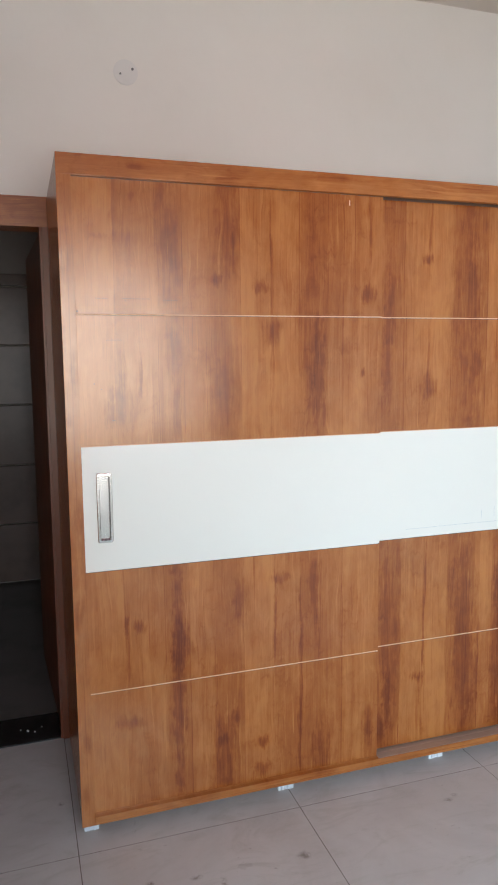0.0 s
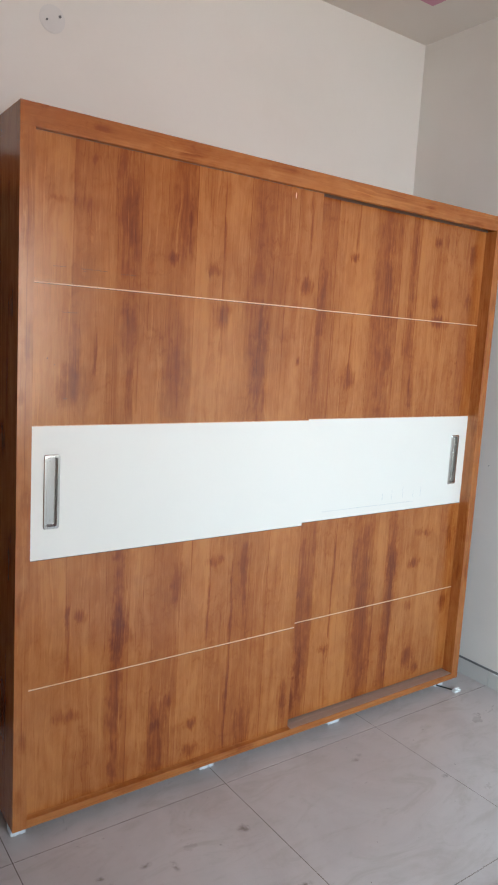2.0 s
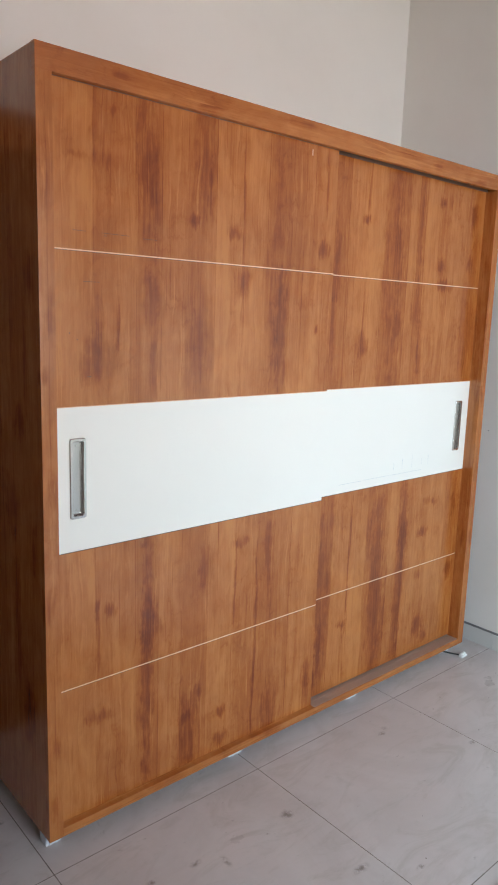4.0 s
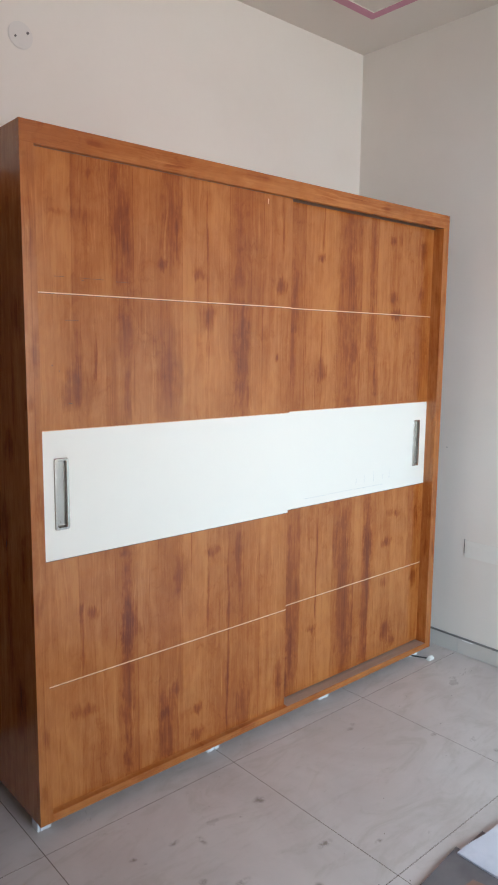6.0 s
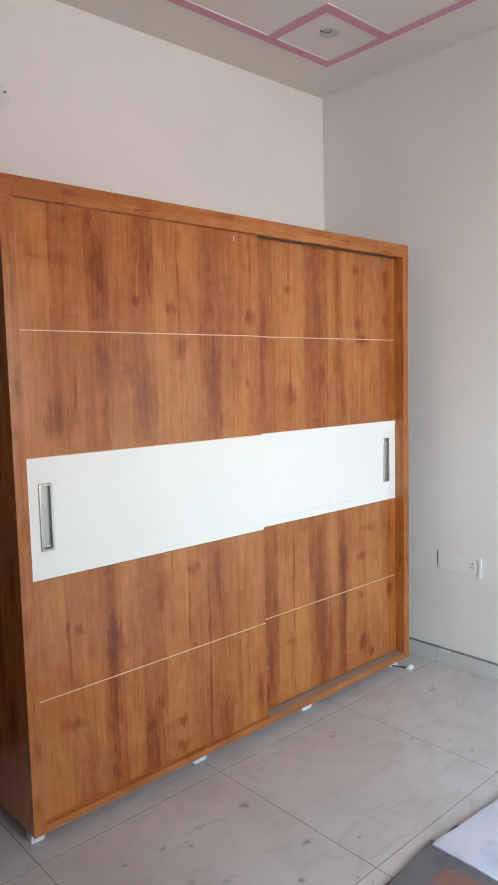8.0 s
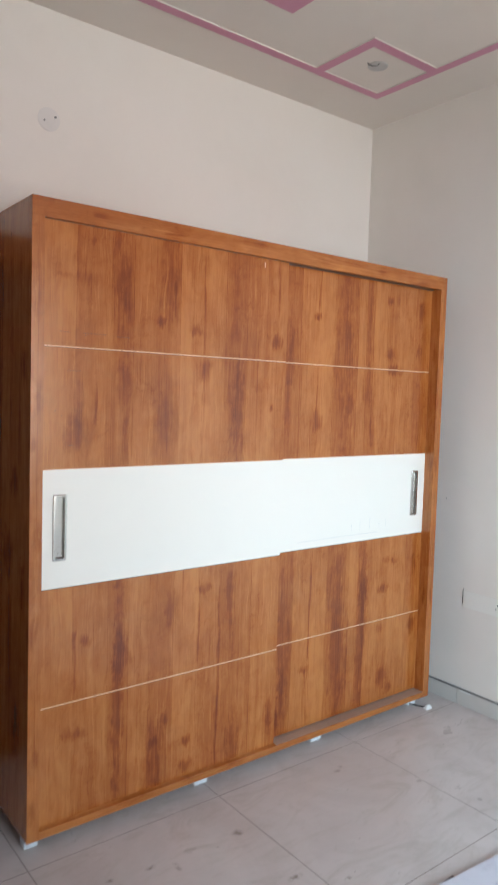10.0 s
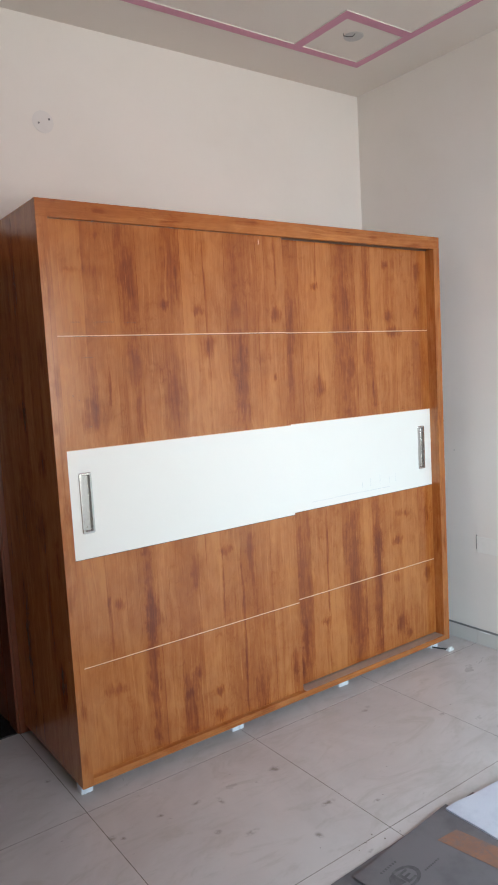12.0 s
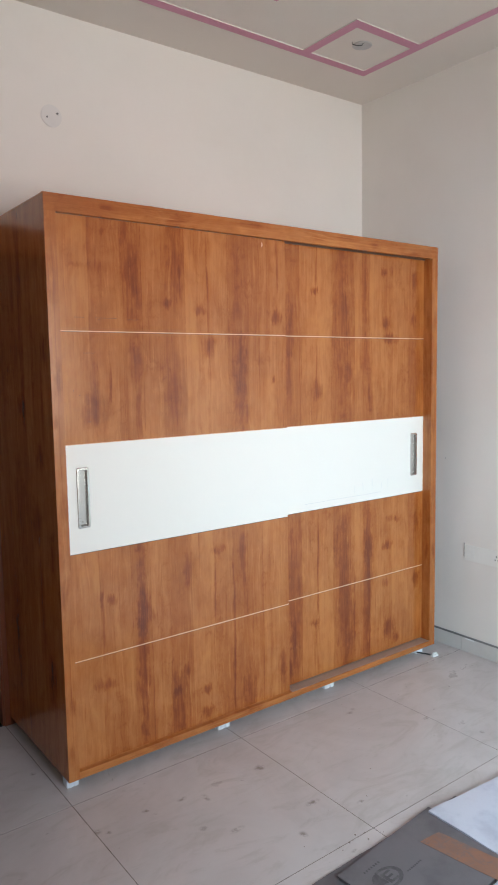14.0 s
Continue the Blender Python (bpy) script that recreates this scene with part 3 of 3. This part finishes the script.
# ---- the wardrobe ----
W, H0, H1, DEEP = 2.218, 0.05, 2.29, 0.69
STILE, RAIL_Z, SILL_Z = 0.045, 2.226, 0.079
wardrobe = thing("wardrobe", "large wood-grain sliding wardrobe with a white middle band", "wardrobe")
part("stile", boxes((0, STILE, 0, 0.022, H0, RAIL_Z), (0.02, STILE, 0.022, 0.09, H0, RAIL_Z), bevel=0.0007), wood_stile, wardrobe)
part("stile", boxes((W - STILE, W, 0, 0.022, H0, RAIL_Z), (W - STILE, W - 0.02, 0.022, 0.09, H0, RAIL_Z), bevel=0.0015), wood_stile, wardrobe)
part("side_panel", boxes((0.0005, 0.02, 0.022, DEEP, H0, H1 - 0.0005), bevel=0.001), wood_side, wardrobe)
part("side_panel", boxes((W - 0.02, W - 0.0005, 0.022, DEEP, H0, H1 - 0.0005), bevel=0.001), wood_side, wardrobe)
part("top_rail", boxes((0, W, 0, 0.022, RAIL_Z, H1), bevel=0.0009), wood_rail, wardrobe)
part("top_panel", boxes((0.02, W - 0.02, 0.022, DEEP, RAIL_Z + 0.03, H1 - 0.001)), wood_side, wardrobe)
part("bottom_rail", boxes((STILE, W - STILE, 0, 0.022, H0, SILL_Z), bevel=0.0015), wood_rail, wardrobe)
part("bottom_panel", boxes((STILE, W - STILE, 0.022, DEEP, H0, SILL_Z - 0.02)), wood_side, wardrobe)
part("back_panel", boxes((STILE, W - STILE, DEEP - 0.012, DEEP, SILL_Z - 0.02, RAIL_Z + 0.03)), wood_side, wardrobe)
part("bottom_track", boxes((1.146, W - STILE, 0.003, 0.036, SILL_Z - 0.0005, SILL_Z + 0.0012), (STILE, W - STILE, 0.036, 0.040, SILL_Z - 0.0005, SILL_Z + 0.0005),
                           (STILE, W - STILE, 0.040, 0.085, SILL_Z - 0.0005, SILL_Z + 0.0012)), track_brown, wardrobe, "dull brown aluminium sliding track, dusty")
part("door_seal", boxes((STILE, 1.146, 0.0195, 0.0246, SILL_Z - 0.003, SILL_Z + 0.0022), bevel=0.0008), wood_rail, wardrobe)
# thin dark strip that draws the shadow gap between top rail and left door
part("top_shadow_gap", boxes((STILE, 1.146, 0.0205, 0.0235, RAIL_Z - 0.0012, RAIL_Z + 0.001)), track_dark, wardrobe, "dark strip as the shadow gap above the door")
part("top_track", boxes((STILE, W - STILE, 0.0510, 0.0535, RAIL_Z - 0.003, RAIL_Z + 0.03)), track_dark, wardrobe, "thin aluminium top track")

BAND_Z0, BAND_Z1 = 0.944, 1.368
DOOR_TOP, DOOR_LOW = RAIL_Z + 0.02, SILL_Z + 0.0016


def pull(x, y, z, w=0.052, h=0.237):
    """A recessed pull: a rounded metal surround with a sunk pocket and a rim."""
    bm = bmesh.new()
    levels = [(w, h, 0.008, 0.0005), (w, h, 0.008, -0.003), (w - 0.004, h - 0.004, 0.007, -0.005), (w - 0.017, h - 0.017, 0.006, -0.0055), (w - 0.020, h - 0.020, 0.005, -0.003),
              (w - 0.021, h - 0.022, 0.004, 0.001), (w - 0.023, h - 0.026, 0.004, 0.008)]
    rings = []
    for a, b, r, off in levels:
        rings.append([bm.verts.new((px, y + off, pz)) for px, pz in rounded(x, z, a, b, r)])
    for r, s in zip(rings, rings[1:]):
        for k in range(len(r)):
            bm.faces.new((r[k], r[(k + 1) % len(r)], s[(k + 1) % len(r)], s[k]))
    bm.faces.new(rings[-1])
    return bm


def sliding_door(x0, x1, y, handle_x, top_wood, low_wood, low):
    d = 0.025
    leaf_part = part("sliding_door", boxes((x0, x1, y + 0.018, y + d, low, DOOR_TOP)), wood_side, wardrobe, "wood-grain sliding door with a white band")
    part("panel", boxes((x0, x1, y, y + 0.018, BAND_Z1, DOOR_TOP), bevel=0.0008), top_wood, leaf_part)
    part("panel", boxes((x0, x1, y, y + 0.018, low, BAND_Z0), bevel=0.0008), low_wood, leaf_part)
    hx0, hx1, hz0, hz1 = handle_x - 0.0245, handle_x + 0.0245, 1.160 - 0.117, 1.160 + 0.117
    e = 0.0006
    part("band", boxes((x0, hx0, y - e, y + 0.018, BAND_Z0, BAND_Z1), (hx1, x1, y - e, y + 0.018, BAND_Z0, BAND_Z1),
                       (hx0, hx1, y - e, y + 0.018, BAND_Z0, hz0), (hx0, hx1, y - e, y + 0.018, hz1, BAND_Z1)), white_laminate, leaf_part, "glossy white laminate band")
    part("edge_strip", boxes((x0, x1, y - 0.0012, y + 0.002, BAND_Z1 - 0.0008, BAND_Z1 + 0.0012)), inlay_beige, leaf_part)
    # shadow line below the band, laid on as a dark strip
    part("groove", boxes((x0, x1, y - 0.0008, y + 0.002, BAND_Z0 - 0.0022, BAND_Z0 - 0.0002)), scuff_and_shadow_brown, leaf_part, "dark strip as the shadow line under the band")
    for z in (1.798, 0.515):
        part("inlay", boxes((x0 + 0.003, x1 - 0.001, y - 0.0012, y + 0.002, z - 0.0016, z + 0.0018)), inlay_beige, leaf_part, "thin pale inlay line")
        # shadow below the inlay, also a thin dark strip
        part("groove", boxes((x0 + 0.003, x1 - 0.001, y - 0.0004, y + 0.002, z - 0.0030, z - 0.0016)), scuff_and_shadow_brown, leaf_part, "dark strip as the shadow line under the inlay")
    handle = part("handle", pull(handle_x, y, 1.160), steel, leaf_part, "recessed polished steel handle")
    for z in (1.160 - 0.095, 1.160 + 0.095):
        part("screw", disc(bmesh.new(), (handle_x, y + 0.007, z), (0, 1, 0), 0.0035, 0.003, 0.0008, 12), steel, handle)
    return leaf_part


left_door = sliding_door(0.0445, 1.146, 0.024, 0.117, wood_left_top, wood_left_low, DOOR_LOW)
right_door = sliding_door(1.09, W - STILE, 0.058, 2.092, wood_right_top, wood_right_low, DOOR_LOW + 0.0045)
for x0, x1, z in ((1.28, 1.42, 0.9780), (1.43, 1.60, 0.9790), (1.61, 1.83, 0.9782)):
    part("pencil_mark", boxes((x0, x1, 0.0571, 0.058, z, z + 0.0013)), pencil, right_door, "faint pencil line")
for k, x in enumerate((1.63, 1.69, 1.76, 1.83, 1.88)):
    part("pencil_mark", boxes((x, x + 0.0012, 0.0571, 0.058, 1.0, 1.03 + 0.012 * (k % 3))), pencil, right_door, "faint pencil stroke")
for x0, x1, z in ((0.11, 0.149, 1.8493), (0.197, 0.286, 1.849), (0.14, 0.19, 1.715)):
    part("scratch", boxes((x0, x1, 0.0234, 0.0245, z, z + 0.0012)), scuff_and_shadow_brown, left_door, "short dark scratch")
part("chip", boxes((1.011, 1.0145, 0.0234, 0.0245, 2.188, 2.207)), inlay_beige, left_door, "small pale chip in the laminate")


def grain_of_dust(x, z, w, h):
    part("scuff", boxes((x, x + w, 0.0234, 0.0245, z, z + h)), scuff_and_shadow_brown, left_door, "small dark scuff")


for sx, sz, sw, sh in ((0.048, 1.806, 0.006, 0.004), (0.150, 1.451, 0.012, 0.002), (0.095, 1.572, 0.003, 0.004), (0.118, 1.555, 0.004, 0.002),
                       (0.205, 1.842, 0.008, 0.0015), (0.33, 1.846, 0.05, 0.0009)):
    grain_of_dust(sx, sz, sw, sh)


def foot(x, width):
    bm = bmesh.new()
    ribs = 5
    step = width / ribs
    for k in range(ribs):
        box(bm, x + k * step + 0.0008, x + (k + 1) * step - 0.0008, 0.050 - 0.002 * (k % 2), 0.095, 0.0, H0, bevel=0.0012)
    box(bm, x, x + width, 0.053, 0.093, 0.002, H0)
    part("foot", bm, foam_white, wardrobe, "ribbed white packing block as foot")


for fx, fwid in ((0.010, 0.050), (0.738, 0.064), (1.402, 0.066), (2.118, 0.058)):
    foot(fx, fwid)

cap = thing("floor_clip", "small white plastic clip on a dark rod on the floor", "clip", (2.175, -0.03, 0))
part("clip", boxes((-0.022, 0.022, -0.016, 0.006, 0.0, 0.012), (-0.012, 0.018, -0.010, 0.003, 0.012, 0.020), bevel=0.003), white_plastic, cap)
part("rod", tube(bmesh.new(), [(-0.012, 0.005, 0.008), (-0.035, 0.05, 0.008), (-0.05, 0.085, 0.008)], 0.004), dark_rubber, cap, "thin dark rod")


shavings = thing("wood_shaving", "curled pale wood shaving on the wardrobe top edge", "wood shaving", (0.44, 0.012, H1))
bm = tube(bmesh.new(), [(-0.010, 0, 0.001), (-0.004, 0.002, 0.003), (0.003, 0, 0.0015), (0.010, 0.003, 0.004), (0.018, 0.001, 0.001)], 0.0016, 6)
part("curl", bm, wood_rail, shavings)
part("crumb", disc(bmesh.new(), (0.042, 0.004, 0.002), (0, 0, 1), 0.004, 0.004, 0.001, 8), wood_rail, shavings)

# ---- wall and ceiling fittings ----
nail = thing("wall_nail", "small dark nail head in the wall", "nail", (RIGHT_X, 0.05, 1.115))
part("head", disc(bmesh.new(), (-0.003, 0, 0), (1, 0, 0), 0.0020, 0.004, 0.0006, 12), old_steel, nail)
part("shank", disc(bmesh.new(), (-0.0005, 0, 0), (1, 0, 0), 0.0015, 0.004, 0, 8), old_steel, nail)

patch = thing("wall_box", "round grey plaster patch with two wire ends", "wall box", (0.337, BACK_Y, 2.818))
part("patch", disc(bmesh.new(), (0, -0.001, 0), (0, 1, 0), 0.050, 0.006, 0.002, 40), patch_paint, patch)
part("wire_end", disc(bmesh.new(), (-0.022, -0.006, -0.008), (0, 1, 0), 0.004, 0.006, 0.001, 12), cement, patch)
part("wire_end", disc(bmesh.new(), (0.028, -0.006, 0.014), (0, 1, 0), 0.005, 0.006, 0.001, 12), cement, patch)

fan_box = thing("ceiling_box", "round grey ceiling box with a loose wire", "ceiling box", (1.775, 0.14, CEIL_Z))
part("cover", disc(bmesh.new(), (0, 0, -0.001), (0, 0, 1), 0.05, 0.006, 0.002, 40), cover_grey, fan_box)
part("wire", tube(bmesh.new(), [(0.0 - 0.07, 0.0, -0.002), (-0.075, -0.005, -0.015), (-0.06, -0.02, -0.024), (-0.035, -0.03, -0.02), (-0.02, -0.03, -0.004)], 0.0018), dark_rubber, fan_box, "thin dark wire loop")

plate = thing("switch_plate", "white modular switch plate with a socket on the wall", "switch plate", (RIGHT_X, -0.21, 0.586))
part("surround", boxes((-0.005, 0, -0.122, 0.122, -0.046, 0.046), bevel=0.0025), plate_white, plate)
for k in range(6):
    y = 0.095 - k * 0.030
    part("switch", boxes((-0.0065, -0.005, y - 0.0138, y + 0.0138, -0.026, 0.022), bevel=0.0008), plate_white, plate)
socket = part("socket", boxes((-0.0075, -0.005, -0.108, -0.073, -0.026, 0.026), bevel=0.0008), plate_white, plate, "three-pin socket")
for dy, dz, r in ((0, 0.013, 0.0042), (-0.009, -0.007, 0.0034), (0.009, -0.007, 0.0034)):
    part("pin_hole", disc(bmesh.new(), (-0.0075, -0.0905 + dy, dz), (1, 0, 0), r, 0.001, 0, 16), dark_rubber, socket)
part("end_cap", boxes((-0.010, 0, -0.142, -0.124, -0.056, 0.05), bevel=0.002), white_plastic, plate, "white cover at the end of the plate")
part("gap", boxes((-0.003, 0, 0.1225, 0.1255, -0.028, 0.052)), dark_rubber, plate, "dark gap beside the plate")

skirting = thing("baseboard", "cream tile skirting with a cement line on top", "skirting", (RIGHT_X, 0, 0), kind="structure")
y = -0.07 + 0.785
while y > REAR_Y:
    lo = max(y - 0.7955, REAR_Y)
    part("skirting_tile", boxes((-0.010, 0, lo, min(y, BACK_Y), 0.001, 0.083), bevel=0.001), skirting_tile, skirting)
    y -= 0.798
part("cement_line", boxes((-0.0075, 0, REAR_Y, BACK_Y, 0.083, 0.092)), cement, skirting, "rough grey cement line")
part("paint_drip", boxes((-0.0105, -0.009, -0.17, -0.105, 0.0775, 0.0835), bevel=0.0006), white_plastic, skirting, "smear of white paint")


# ---- packing on the floor ----
def sheet(name, corners, z, thick, mat, label, category, bumps=0.0, cuts=14):
    """A flat sheet with four corners (x, y), its edges a little uneven."""
    bm = bmesh.new()
    a, b, c, d = (Vector(p) for p in corners)
    grid = []
    for i in range(cuts + 1):
        row = []
        for j in range(cuts + 1):
            u, v = i / cuts, j / cuts
            p = (a * (1 - u) + b * u) * (1 - v) + (d * (1 - u) + c * u) * v
            lift = bumps * abs(noise.noise(Vector((p.x * 5, p.y * 5, z * 90)))) * 2
            if i in (0, cuts) or j in (0, cuts):
                q = noise.noise(Vector((p.x * 9, p.y * 9, 3.1))) * 0.35 * (bumps + 0.004)
                p = p + Vector((q, q))
            row.append(bm.verts.new((p.x, p.y, z + thick + lift)))
        grid.append(row)
    for i in range(cuts):
        for j in range(cuts):
            bm.faces.new((grid[i][j], grid[i + 1][j], grid[i + 1][j + 1], grid[i][j + 1]))
    rim = [e for e in bm.edges if len(e.link_faces) == 1]
    low = bmesh.ops.extrude_edge_only(bm, edges=rim)
    for v in [g for g in low["geom"] if isinstance(g, bmesh.types.BMVert)]:
        v.co.z = z
    ob = new(name, mesh_of(name, bm, mat))
    return tagged(ob, label, category)


sheet("cardboard_sheet", [(0.10, -0.945), (1.16, -0.935), (1.16, -2.0), (0.10, -2.0)], 0.0, 0.004, grey_board,
      "large grey cardboard sheet flat on the tiles", "cardboard", 0.003)
carton = thing("flat_carton", "flattened grey carton with a printed round mark", "carton", (0.496, -0.974, 0.0085))
bm = boxes((0, 0.52, -0.355, 0, 0.0, 0.007), bevel=0.0015)
part("body", bm, grey_board, carton)
carton.rotation_euler = (0, 0, radians(5.5))
ring = bmesh.new()
outer = [ring.verts.new((0.112 + 0.060 * math.cos(a), -0.118 + 0.042 * math.sin(a), 0.0076)) for a in np.linspace(-2.7, 1.9, 40)]
inner = [ring.verts.new((0.112 + 0.048 * math.cos(a) - 0.004, -0.118 + 0.032 * math.sin(a), 0.0076)) for a in np.linspace(-2.7, 1.9, 40)]
for k in range(39):
    ring.faces.new((outer[k], outer[k + 1], inner[k + 1], inner[k]))
ring.faces.new([ring.verts.new((x, y, 0.0076)) for x, y in ((0.052, -0.104), (0.070, -0.128), (0.098, -0.135), (0.096, -0.080), (0.072, -0.084))])
part("printed_mark", ring, ink, carton, "broken dark printed oval")
part("printed_mark", boxes((0.10, 0.112, -0.142, -0.094, 0.0072, 0.0077), (0.112, 0.142, -0.104, -0.096, 0.0072, 0.0077),
                           (0.112, 0.136, -0.122, -0.114, 0.0072, 0.0077), (0.112, 0.142, -0.142, -0.134, 0.0072, 0.0077)), ink, carton, "dark printed bars")
part("printed_line", boxes(*[(0.07 + 0.012 * k, 0.076 + 0.012 * k, -0.058, -0.050, 0.0072, 0.0077) for k in range(7)]), ink, carton, "row of faint printed dashes")
part("printed_line", boxes(*[(0.18 + 0.010 * k, 0.186 + 0.010 * k, -0.148, -0.142, 0.0072, 0.0077) for k in range(8)]), ink, carton, "row of faint printed dashes")
sheet("packing_tape", [(0.832, -1.035), (0.925, -1.04), (0.985, -1.34), (0.885, -1.34)], 0.0165, 0.0006, orange_tape, "brownish orange packing tape stuck on the carton", "tape", 0.0008)
sheet("packing_tape", [(0.36, -0.985), (0.47, -1.0), (0.62, -1.31), (0.50, -1.34)], 0.0075, 0.0006, orange_tape, "brownish orange packing tape stuck on cardboard", "tape", 0.0005)
sheet("paper_sheet", [(0.985, -0.948), (1.75, -1.00), (1.75, -1.75), (0.985, -1.75)], 0.016, 0.0015, paper_white, "white crumpled packing paper lying on cardboard", "paper", 0.009, 60)
sheet("foam_sheet", [(0.70, -1.325), (0.985, -1.30), (0.985, -1.9), (0.70, -1.9)], 0.0165, 0.002, paper_white, "white packing sheet lying on cardboard", "packing sheet", 0.002)

# ---- crumbs and pale specks ----
rng = random.Random(7)


def crumb(x, y, z, size, mat, label, category):
    """A small broken lump with uneven corners."""
    bm = bmesh.new()
    bmesh.ops.create_icosphere(bm, subdivisions=1, radius=size)
    for v in bm.verts:
        v.co = Vector((v.co.x * rng.uniform(0.7, 1.4), v.co.y * rng.uniform(0.6, 1.1), v.co.z * rng.uniform(0.35, 0.55)))
    low = min(v.co.z for v in bm.verts)
    ob = new("crumb", mesh_of("crumb", bm, mat))
    ob.location, ob.rotation_euler = (x, y, z - low), (0, 0, rng.uniform(0, 6.28))
    tagged(ob, label, category, "crumbs on the floor")


for cx, cy, size in ((0.70, -0.855, 0.006), (0.735, -0.868, 0.004), (0.655, -0.872, 0.005), (0.79, -0.905, 0.004), (0.61, -0.885, 0.0035), (0.72, -0.90, 0.005),
                     (0.90, -0.72, 0.0035), (1.05, -0.60, 0.003), (1.66, -0.44, 0.004), (1.92, -0.33, 0.0035), (0.52, -0.79, 0.003)):
    crumb(cx, cy, 0.0, size * 0.7, grout, "tiny dark crumb of dirt on the tiles", "crumb")
# pale lumps added for the white reflections in the polished granite
for cx, cy, size in ((-0.17, BACK_Y + 0.10, 0.010), (-0.14, BACK_Y + 0.085, 0.006), (-0.20, BACK_Y + 0.12, 0.005), (-0.11, BACK_Y + 0.12, 0.006)):
    crumb(cx, cy, 0.006, size * 0.7, patch_paint, "small pale lump as a reflected speck on the black threshold", "crumb")

# ---- floor tiles ----
PITCH, JOINT = 0.799, 0.0032
tile = mesh_of("tile", boxes((JOINT / 2, PITCH - JOINT / 2, JOINT / 2, PITCH - JOINT / 2, -0.0085, 0.0)), tile_face)
for i in range(-3, 3):
    for j in range(-5, 1):
        t = new("tile", tile)
        t.parent = floor
        t.location = (-0.019 + i * PITCH, -0.068 + j * PITCH, 0)
